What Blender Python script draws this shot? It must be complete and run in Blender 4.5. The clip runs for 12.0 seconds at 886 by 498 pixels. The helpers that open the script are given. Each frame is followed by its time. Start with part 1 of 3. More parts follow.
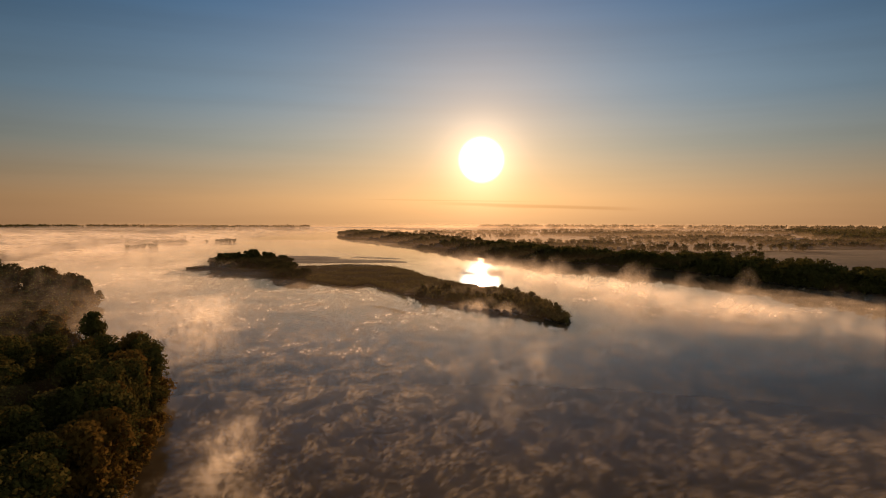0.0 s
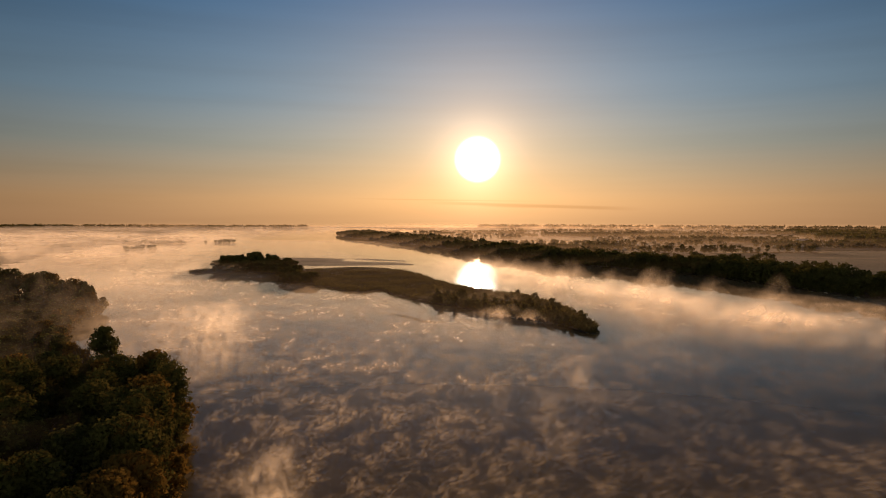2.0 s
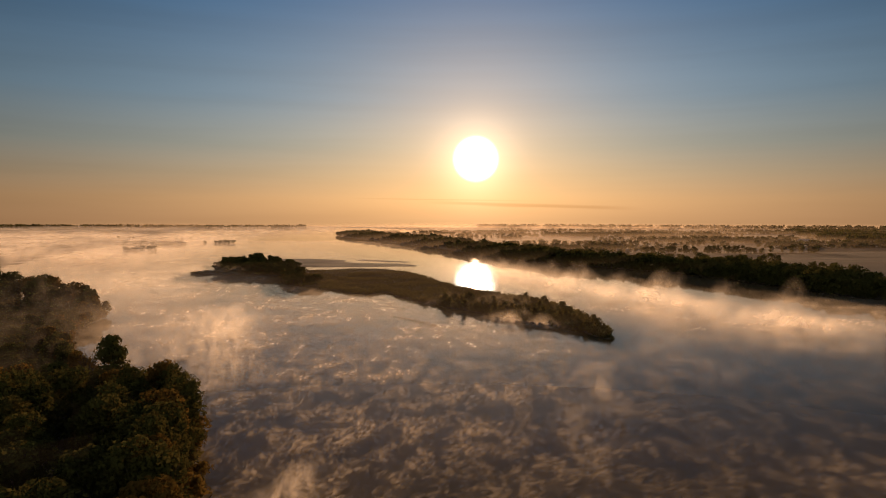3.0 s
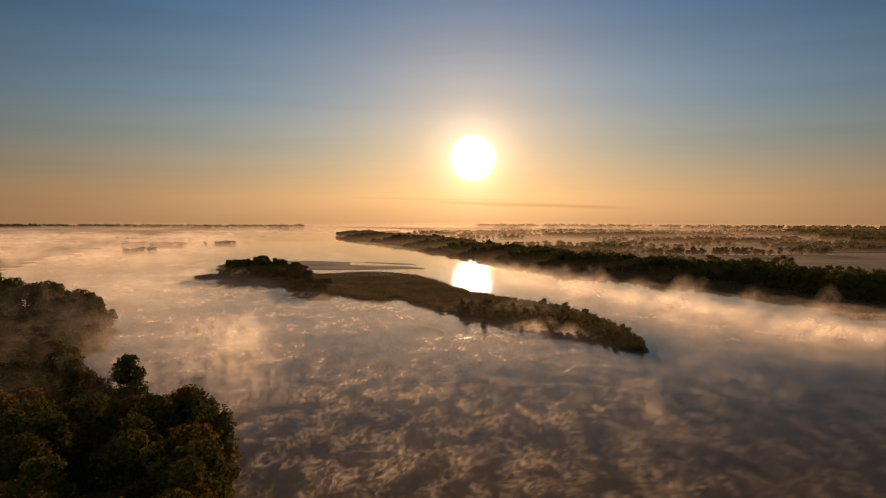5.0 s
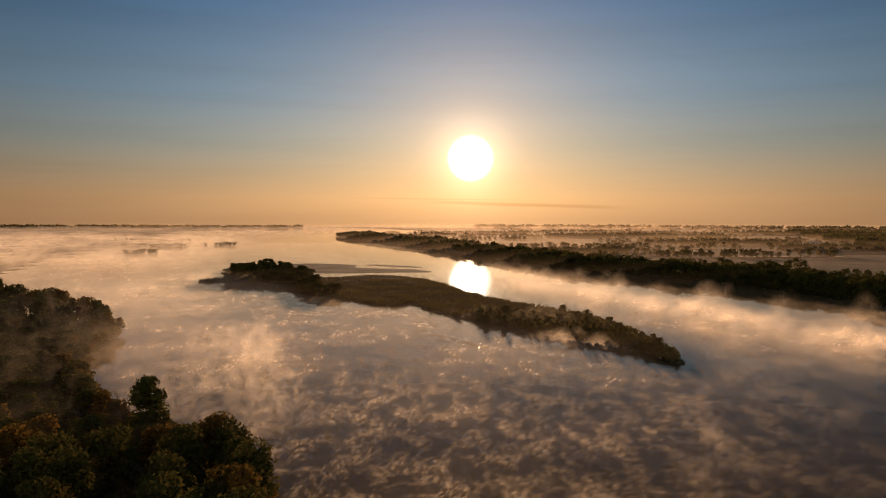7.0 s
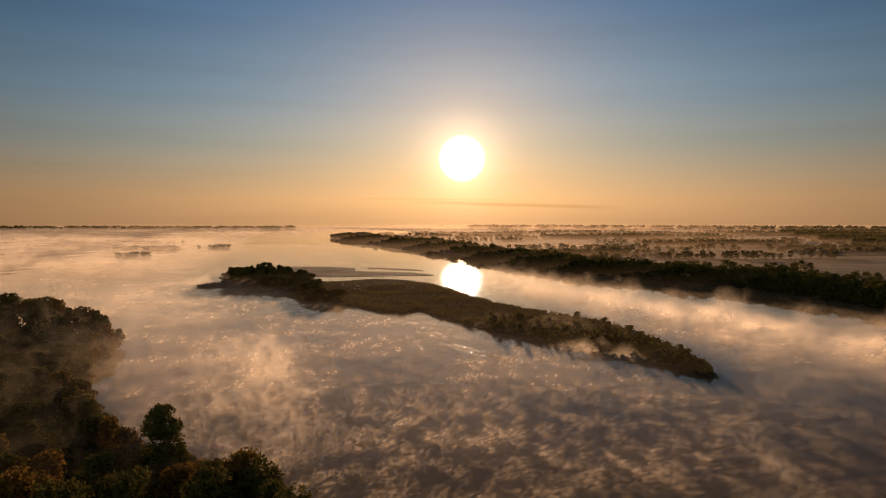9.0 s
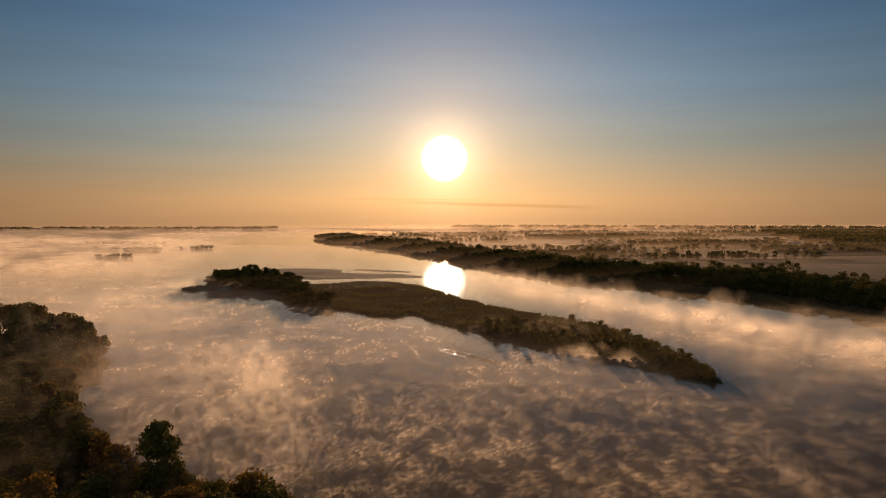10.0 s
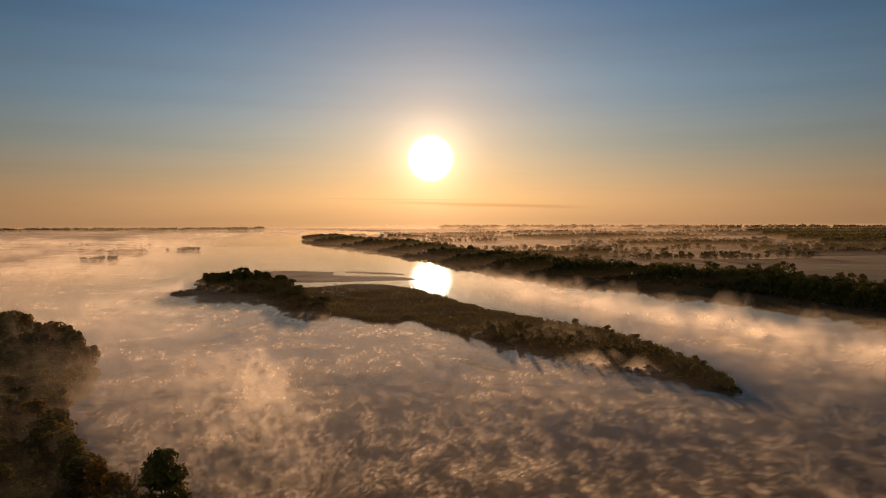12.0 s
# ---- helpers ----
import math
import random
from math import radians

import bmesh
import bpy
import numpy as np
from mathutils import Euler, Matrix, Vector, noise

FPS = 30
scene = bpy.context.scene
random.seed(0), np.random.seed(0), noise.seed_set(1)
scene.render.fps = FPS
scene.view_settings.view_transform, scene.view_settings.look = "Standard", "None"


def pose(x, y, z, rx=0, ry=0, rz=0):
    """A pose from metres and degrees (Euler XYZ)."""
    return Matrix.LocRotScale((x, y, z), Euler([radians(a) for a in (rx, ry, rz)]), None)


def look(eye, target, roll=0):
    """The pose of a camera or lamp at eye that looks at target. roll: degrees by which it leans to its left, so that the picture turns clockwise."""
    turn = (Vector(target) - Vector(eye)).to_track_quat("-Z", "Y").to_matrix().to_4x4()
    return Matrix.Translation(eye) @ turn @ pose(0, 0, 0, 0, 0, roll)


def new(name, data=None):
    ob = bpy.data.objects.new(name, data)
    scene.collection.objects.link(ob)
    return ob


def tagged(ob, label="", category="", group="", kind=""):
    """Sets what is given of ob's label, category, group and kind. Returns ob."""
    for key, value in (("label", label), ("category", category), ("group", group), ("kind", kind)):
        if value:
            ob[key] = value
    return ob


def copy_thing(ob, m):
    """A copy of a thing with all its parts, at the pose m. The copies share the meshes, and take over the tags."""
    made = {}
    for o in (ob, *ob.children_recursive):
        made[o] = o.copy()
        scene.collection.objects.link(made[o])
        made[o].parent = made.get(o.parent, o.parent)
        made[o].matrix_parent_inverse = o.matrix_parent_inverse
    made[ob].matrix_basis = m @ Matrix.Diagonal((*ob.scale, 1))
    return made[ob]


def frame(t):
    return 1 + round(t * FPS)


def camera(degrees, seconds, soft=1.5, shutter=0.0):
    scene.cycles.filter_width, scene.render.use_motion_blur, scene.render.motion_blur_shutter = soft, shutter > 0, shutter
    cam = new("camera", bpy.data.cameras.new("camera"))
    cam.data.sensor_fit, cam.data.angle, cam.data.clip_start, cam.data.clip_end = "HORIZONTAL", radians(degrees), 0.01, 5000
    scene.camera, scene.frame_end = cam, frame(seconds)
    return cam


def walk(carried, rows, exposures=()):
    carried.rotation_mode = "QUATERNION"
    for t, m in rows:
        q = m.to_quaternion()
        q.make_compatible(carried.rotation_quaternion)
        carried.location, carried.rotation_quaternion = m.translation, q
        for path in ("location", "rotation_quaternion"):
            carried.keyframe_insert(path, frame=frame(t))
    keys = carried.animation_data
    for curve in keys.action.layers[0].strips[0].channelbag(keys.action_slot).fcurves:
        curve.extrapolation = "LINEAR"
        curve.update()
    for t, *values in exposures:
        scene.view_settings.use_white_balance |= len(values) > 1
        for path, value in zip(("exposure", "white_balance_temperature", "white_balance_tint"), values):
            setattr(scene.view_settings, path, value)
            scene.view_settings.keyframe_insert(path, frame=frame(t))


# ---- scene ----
cam = camera(65.7, 12.0, soft=1.1)
METRES, EYE, TILT, LEAN, TURN = 100.0, 45.0, -2.3, -0.17, 0.0
ROWS = [
    (0.0, 0.0, 0.0, 0.0, 0.0, 0.0, -0.0),
    (0.5, -0.0292, 0.0347, 0.0068, -0.06, -0.0, 0.0),
    (1.0, -0.0579, 0.0698, 0.0139, -0.12, -0.03, -0.0),
    (1.5, -0.0866, 0.1045, 0.0214, -0.23, -0.05, -0.02),
    (2.0, -0.1136, 0.137, 0.0287, -0.32, -0.04, -0.01),
    (2.5, -0.1413, 0.1691, 0.0365, -0.39, -0.05, 0.0),
    (3.0, -0.1682, 0.1991, 0.0446, -0.46, -0.07, 0.03),
    (5.0, -0.2796, 0.3322, 0.0766, -0.69, -0.12, 0.02),
    (5.5, -0.3046, 0.3617, 0.0838, -0.69, -0.12, 0.04),
    (6.0, -0.3306, 0.3931, 0.0909, -0.73, -0.11, 0.05),
    (6.5, -0.3603, 0.4285, 0.0977, -0.87, -0.12, 0.02),
    (7.0, -0.3864, 0.4591, 0.1048, -0.9, -0.12, 0.03),
    (9.0, -0.4902, 0.5951, 0.1342, -1.6, -0.11, 0.16),
    (9.5, -0.5186, 0.6269, 0.141, -2.31, -0.11, 0.24),
    (10.0, -0.5463, 0.6592, 0.148, -3.05, -0.11, 0.29),
    (10.5, -0.5685, 0.6917, 0.1539, -3.59, -0.12, 0.36),
    (11.0, -0.5885, 0.7172, 0.16, -3.91, -0.12, 0.45),
    (11.5, -0.605, 0.7431, 0.1639, -4.1, -0.12, 0.46),
    (12.0, -0.6171, 0.7671, 0.167, -4.18, -0.12, 0.5),
]
walk(cam, [(t, pose(0, 0, EYE, TILT, LEAN, TURN) @ pose(METRES * x, METRES * y, METRES * z, 90 + pitch, roll, yaw)) for t, x, y, z, yaw, pitch, roll in ROWS])

# ---- world, sun ----
scene.cycles.transparent_max_bounces = 48
SUN_AZ, SUN_EL = radians(3.17), radians(5.1)
SUN = Vector((math.sin(SUN_AZ) * math.cos(SUN_EL), math.cos(SUN_AZ) * math.cos(SUN_EL), math.sin(SUN_EL)))
sun_data = bpy.data.lights.new("sun", "SUN")
sun_data.energy, sun_data.angle, sun_data.color = 3.4, radians(0.55), (1.0, 0.58, 0.31)
sun = new("sun", sun_data)
sun.matrix_world = look(SUN * 900, (0, 0, 0))


class Nodes:
    """A short way to write node trees."""

    def __init__(self, tree):
        self.tree = tree
        tree.nodes.clear()

    def add(self, kind, **inputs):
        node = self.tree.nodes.new(kind)
        if "p_data_type" in inputs:
            node.data_type = inputs["p_data_type"]
        if "p_blend_type" in inputs:
            node.blend_type = inputs["p_blend_type"]
        if "p_operation" in inputs:
            node.operation = inputs["p_operation"]
        if "p_use_clamp" in inputs:
            node.use_clamp = inputs["p_use_clamp"]
        if "p_interpolation_type" in inputs:
            node.interpolation_type = inputs["p_interpolation_type"]
        if "p_attribute_name" in inputs:
            node.attribute_name = inputs["p_attribute_name"]
        for key, value in inputs.items():
            if not key.startswith("p_"):
                self.put(node, key, value)
        return node

    def put(self, node, key, value):
        name = key.replace("_", " ")
        socket = node.inputs[int(key[1:])] if key[0] == "i" and key[1:].isdigit() else node.inputs[name]
        if isinstance(value, bpy.types.NodeSocket):
            self.tree.links.new(value, socket)
        else:
            socket.default_value = value

    def math(self, op, a, b=0.0, c=0.0, clamp=False):
        return self.add("ShaderNodeMath", p_operation=op, p_use_clamp=clamp, i0=a, i1=b, i2=c).outputs[0]

    def mix(self, f, a, b, blend="MIX"):
        node = self.add("ShaderNodeMix", p_data_type="RGBA", p_blend_type=blend, i0=f, i6=a, i7=b)
        return node.outputs[2]

    def ramp(self, f, stops):
        node = self.add("ShaderNodeValToRGB", i0=f)
        els = node.color_ramp.elements
        while len(els) < len(stops):
            els.new(0.5)
        for el, (at, col) in zip(els, stops):
            el.position, el.color = at, (*col, 1) if len(col) == 3 else col
        return node.outputs[0]

    def span(self, v, a, b, lo=0.0, hi=1.0, smooth=True):
        return self.add("ShaderNodeMapRange", p_interpolation_type="SMOOTHSTEP" if smooth else "LINEAR", i0=v, i1=a, i2=b, i3=lo, i4=hi).outputs[0]

    def noise(self, vec, scale, detail=4.0, rough=0.55, distort=0.0):
        return self.add("ShaderNodeTexNoise", Vector=vec, Scale=scale, Detail=detail, Roughness=rough, Distortion=distort).outputs[0]

    def scaled(self, vec, x, y, z):
        return self.add("ShaderNodeVectorMath", p_operation="MULTIPLY", i0=vec, i1=(x, y, z)).outputs[0]


world = bpy.data.worlds.new("world")
scene.world = world
world.use_nodes = True
n = Nodes(world.node_tree)
way = n.add("ShaderNodeTexCoord").outputs["Generated"]
up = n.add("ShaderNodeSeparateXYZ", Vector=way).outputs[2]
gradient = n.ramp(up, [
    (0.0, (0.60, 0.325, 0.155)), (0.03, (0.62, 0.36, 0.18)), (0.065, (0.44, 0.335, 0.225)), (0.105, (0.295, 0.322, 0.30)),
    (0.17, (0.165, 0.27, 0.365)), (0.31, (0.042, 0.152, 0.315)), (0.55, (0.04, 0.075, 0.15)), (1.0, (0.035, 0.055, 0.10))])
cosine = n.add("ShaderNodeVectorMath", p_operation="DOT_PRODUCT", i0=way, i1=tuple(SUN)).outputs[1]
angle = n.math("MULTIPLY", n.math("ARCCOSINE", n.math("MINIMUM", cosine, 1.0)), 57.29578)
# the sky dims away from the sun
fall = n.span(angle, 6.0, 44.0, 1.02, 0.50)
gradient = n.mix(1.0, gradient, n.add("ShaderNodeCombineColor", i0=fall, i1=fall, i2=fall).outputs[0], "MULTIPLY")
# faint high veils
veils = n.span(n.noise(n.scaled(way, 1.3, 1.3, 24.0), 1.0, 4.0, 0.55), 0.3, 0.7, 0.94, 1.05)
gradient = n.mix(1.0, gradient, n.add("ShaderNodeCombineColor", i0=veils, i1=veils, i2=veils).outputs[0], "MULTIPLY")
# opposite the rising sun an unseen dull rose sky, brightened as fill for trees
gradient = n.mix(n.math("MULTIPLY", n.span(angle, 55.0, 115.0), n.span(up, 0.8, 0.2)), gradient, (0.64, 0.53, 0.39, 1))
# thin streaks of cloud over the horizon
way_xyz = n.add("ShaderNodeSeparateXYZ", Vector=way)
aside = n.math("DIVIDE", way_xyz.outputs[0], n.math("MAXIMUM", way_xyz.outputs[1], 0.05))
wisp = n.noise(n.scaled(way, 5.0, 5.0, 160.0), 1.0, 4.0, 0.55)


def streak_at(level, slope, half, x0, x1, x2, x3):
    off = n.math("ABSOLUTE", n.math("SUBTRACT", up, n.math("MULTIPLY_ADD", aside, slope, level)))
    thick = n.math("MULTIPLY_ADD", wisp, half * 2.0, -half * 0.2)
    body = n.span(n.math("DIVIDE", off, thick), 1.0, 0.2)
    return n.math("MULTIPLY", body, n.math("MULTIPLY", n.span(aside, x0, x1), n.span(aside, x3, x2)))


streak = n.math("MAXIMUM", streak_at(0.0262, -0.030, 0.0042, -0.04, 0.07, 0.22, 0.31), n.math("MULTIPLY", streak_at(0.0305, -0.012, 0.0016, -0.16, -0.04, 0.05, 0.16), 0.6))
gradient = n.mix(n.math("MULTIPLY", streak, 0.6), gradient, (0.47, 0.235, 0.11, 1))
thin = n.math("MULTIPLY_ADD", streak, -0.45, 1.0)
nishita = n.add("ShaderNodeTexSky")
nishita.sky_type, nishita.sun_disc, nishita.dust_density = "NISHITA", False, 2.5
nishita.sun_elevation, nishita.sun_rotation = SUN_EL, SUN_AZ
# the sun's glow through the morning haze, with lens glare painted into the sky
wide = n.math("MULTIPLY", n.math("EXPONENT", n.math("MULTIPLY", angle, -1 / 4.6)), n.math("MULTIPLY", thin, 0.60))
ring = n.math("MULTIPLY", n.math("EXPONENT", n.math("MULTIPLY", n.math("POWER", n.math("MULTIPLY", angle, 1 / 2.7), 2.0), -1.0)), 0.62)
core = n.math("MULTIPLY", n.span(angle, 2.05, 0.3), 13.0)


def glowing(f, col, strength=1.0):
    return n.add("ShaderNodeBackground", Color=(*col, 1), Strength=f).outputs[0]


parts = [n.add("ShaderNodeBackground", Color=gradient, Strength=0.93).outputs[0], n.add("ShaderNodeBackground", Color=nishita.outputs[0], Strength=0.006).outputs[0],
         glowing(wide, (1.0, 0.56, 0.28)), glowing(ring, (1.0, 0.71, 0.45)), glowing(core, (1.0, 0.93, 0.78))]
total = parts[0]
for p in parts[1:]:
    total = n.add("ShaderNodeAddShader", i0=total, i1=p).outputs[0]
n.add("ShaderNodeOutputWorld", Surface=total)


# ---- materials ----
def material(name):
    m = bpy.data.materials.new(name)
    m.use_nodes = True
    return m, Nodes(m.node_tree)


def place(n):
    return n.add("ShaderNodeNewGeometry").outputs["Position"]


def leaf_material(name, dark, light, turned, through_it=0.45):
    m, n = material(name)
    geo = n.add("ShaderNodeNewGeometry")
    info = n.add("ShaderNodeObjectInfo")
    col = n.mix(geo.outputs["Random Per Island"], (*dark, 1), (*light, 1))
    patch = n.noise(geo.outputs["Position"], 0.14, 3.0)
    pick = n.math("ADD", n.math("MULTIPLY", info.outputs["Random"], 0.55), n.math("MULTIPLY", patch, 0.75))
    col = n.mix(n.span(pick, 0.8, 1.15), col, (*turned, 1))
    diff = n.add("ShaderNodeBsdfDiffuse", Color=col).outputs[0]
    back = n.add("ShaderNodeBsdfTranslucent", Color=n.mix(0.5, col, (*turned, 1))).outputs[0]
    n.add("ShaderNodeOutputMaterial", Surface=n.add("ShaderNodeMixShader", i0=through_it, i1=diff, i2=back).outputs[0])
    return m


LEAF = leaf_material("leaves_willow", (0.054, 0.064, 0.020), (0.086, 0.094, 0.029), (0.14, 0.092, 0.027), 0.38)
LEAF_AUTUMN = leaf_material("leaves_autumn", (0.10, 0.074, 0.022), (0.15, 0.10, 0.026), (0.22, 0.12, 0.027), 0.44)
SHRUB_LEAF = leaf_material("leaves_shrub", (0.105, 0.096, 0.034), (0.14, 0.125, 0.044), (0.17, 0.115, 0.036), 0.5)
REED = leaf_material("reeds", (0.070, 0.062, 0.024), (0.10, 0.086, 0.034), (0.12, 0.086, 0.034), 0.25)

BARK, n = material("bark")
grain = n.noise(n.scaled(place(n), 3, 3, 0.6), 1.5, 5.0)
col = n.ramp(grain, [(0.3, (0.028, 0.021, 0.015)), (0.7, (0.085, 0.066, 0.048))])
n.add("ShaderNodeOutputMaterial", Surface=n.add("ShaderNodeBsdfPrincipled", Base_Color=col, Roughness=0.9, Normal=n.add("ShaderNodeBump", Strength=0.6, Distance=0.05, Height=grain).outputs[0]).outputs[0])

GROUND, n = material("meadow_ground")
at = place(n)
fields = n.add("ShaderNodeTexVoronoi", Vector=n.scaled(at, 0.0042, 0.0105, 0), Scale=1.0, Randomness=0.9)
hue = n.add("ShaderNodeSeparateColor", i0=fields.outputs["Color"]).outputs[0]
col = n.ramp(hue, [(0.0, (0.050, 0.047, 0.022)), (0.35, (0.10, 0.078, 0.040)), (0.6, (0.060, 0.052, 0.026)), (0.8, (0.17, 0.13, 0.075)), (1.0, (0.075, 0.056, 0.030))])
col = n.mix(n.span(n.noise(at, 0.03, 5.0, 0.6), 0.35, 0.7), col, (0.052, 0.043, 0.022, 1))
col = n.mix(n.math("MULTIPLY", n.noise(at, 0.9, 4.0, 0.65), 0.55), col, (0.115, 0.09, 0.045, 1))
height = n.add("ShaderNodeSeparateXYZ", Vector=at).outputs[2]
xyz = n.add("ShaderNodeSeparateXYZ", Vector=at)
bars = n.math("MULTIPLY", n.span(xyz.outputs[1], 690.0, 730.0), n.math("MULTIPLY", n.span(xyz.outputs[1], 960.0, 940.0), n.span(xyz.outputs[0], -20.0, -60.0)))
col = n.mix(n.math("MULTIPLY", n.span(height, 0.6, 0.2), bars), col, (0.15, 0.115, 0.075, 1))
col = n.mix(n.math("MULTIPLY", n.span(height, 0.35, 0.0), n.math("SUBTRACT", 1.0, bars)), col, (0.030, 0.023, 0.013, 1))
n.add("ShaderNodeOutputMaterial", Surface=n.add("ShaderNodeBsdfPrincipled", Base_Color=col, Roughness=0.95, Normal=n.add("ShaderNodeBump", Strength=0.8, Distance=0.4, Height=n.noise(at, 0.6, 6.0, 0.7)).outputs[0]).outputs[0])

WATER, n = material("river_water")
at = place(n)
swell = n.noise(n.scaled(at, 0.18, 0.5, 0), 1.0, 3.0, 0.55, 0.6)
ripple = n.noise(n.scaled(at, 0.9, 2.1, 0), 1.0, 4.0, 0.6, 0.4)
calm = n.span(n.noise(n.scaled(at, 0.012, 0.02, 0), 1.0, 3.0), 0.38, 0.62, 0.25, 1.0)
# the current ruffles the channel behind the island
upstream = n.add("ShaderNodeSeparateXYZ", Vector=at).outputs[1]
ruffled = n.math("MULTIPLY", n.span(upstream, 455.0, 540.0, 0.0015, 0.003), n.span(upstream, 1300.0, 800.0, 0.3, 1.0))
# a riffle over a shoal before the island
shoal = n.add("ShaderNodeVectorMath", p_operation="SUBTRACT", i0=at, i1=(-26.0, 348.0, 0.0)).outputs[0]
shoal_at = n.add("ShaderNodeSeparateXYZ", Vector=shoal)
run = n.math("ADD", n.math("MULTIPLY", shoal_at.outputs[0], -0.555), n.math("MULTIPLY", shoal_at.outputs[1], 0.832))
across = n.math("ADD", n.math("MULTIPLY", shoal_at.outputs[0], 0.832), n.math("MULTIPLY", shoal_at.outputs[1], 0.555))
riffle = n.math("MULTIPLY", n.span(n.math("ABSOLUTE", run), 26.0, 12.0), n.span(n.math("ABSOLUTE", across), 4.5, 1.2))
riffle = n.math("MULTIPLY", riffle, n.span(n.noise(n.scaled(at, 0.7, 1.1, 0), 1.0, 3.0), 0.48, 0.6))
ruffled = n.math("ADD", ruffled, n.math("MULTIPLY", riffle, 0.12))
wave = n.math("ADD", n.math("MULTIPLY", swell, 0.003), n.math("MULTIPLY", n.math("MULTIPLY", ripple, ruffled), calm))
bump = n.add("ShaderNodeBump", Strength=1.0, Distance=1.0, Height=wave).outputs[0]
n.add("ShaderNodeOutputMaterial", Surface=n.add("ShaderNodeBsdfPrincipled", Base_Color=(0.085, 0.058, 0.024, 1), Roughness=0.022, IOR=1.17, Specular_IOR_Level=0.3, Specular_Tint=(1.0, 0.78, 0.31, 1), Normal=bump).outputs[0])


def mist_material(name, scale, low, high, gain, stretch=(1, 1, 1), distort=0.7, detail=5.0, tint=(0.94, 0.86, 0.74), second=0.0, level=False):
    """Thin sheets of water droplets, which scatter the sun's light whichever way the sheet lies."""
    m, n = material(name)
    dens = n.add("ShaderNodeAttribute", p_attribute_name="thickness_of_mist").outputs["Fac"]
    at = place(n)
    v = n.noise(n.scaled(at, *[scale * s for s in stretch]), 1.0, detail, 0.58, distort)
    cloud = n.span(v, low, high)
    if second:
        cloud = n.math("MULTIPLY", cloud, n.span(n.noise(at, second, 3.0, 0.5, 0.3), 0.36, 0.66, 0.30, 1.0))
    alpha = n.math("MULTIPLY", n.math("MULTIPLY", dens, cloud), gain, clamp=True)
    toward = Vector((SUN.x, SUN.y, 0.09)).normalized()
    facing = n.add("ShaderNodeCombineXYZ", i0=toward.x, i1=toward.y, i2=toward.z).outputs[0]
    away = n.add("ShaderNodeCombineXYZ", i0=-toward.x, i1=-toward.y, i2=-toward.z).outputs[0]
    front = n.add("ShaderNodeBsdfDiffuse", Color=(*tint, 1), Normal=facing).outputs[0]
    back = n.add("ShaderNodeBsdfTranslucent", Color=(*tint, 1), Normal=away).outputs[0]
    if level:
        n.tree.links.remove(n.tree.links[-1])
        n.tree.links.remove(n.tree.links[-1])
    lit = n.add("ShaderNodeAddShader", i0=front, i1=back).outputs[0]
    clear = n.add("ShaderNodeBsdfTransparent").outputs[0]
    n.add("ShaderNodeOutputMaterial", Surface=n.add("ShaderNodeMixShader", i0=alpha, i1=clear, i2=lit).outputs[0])
    return m


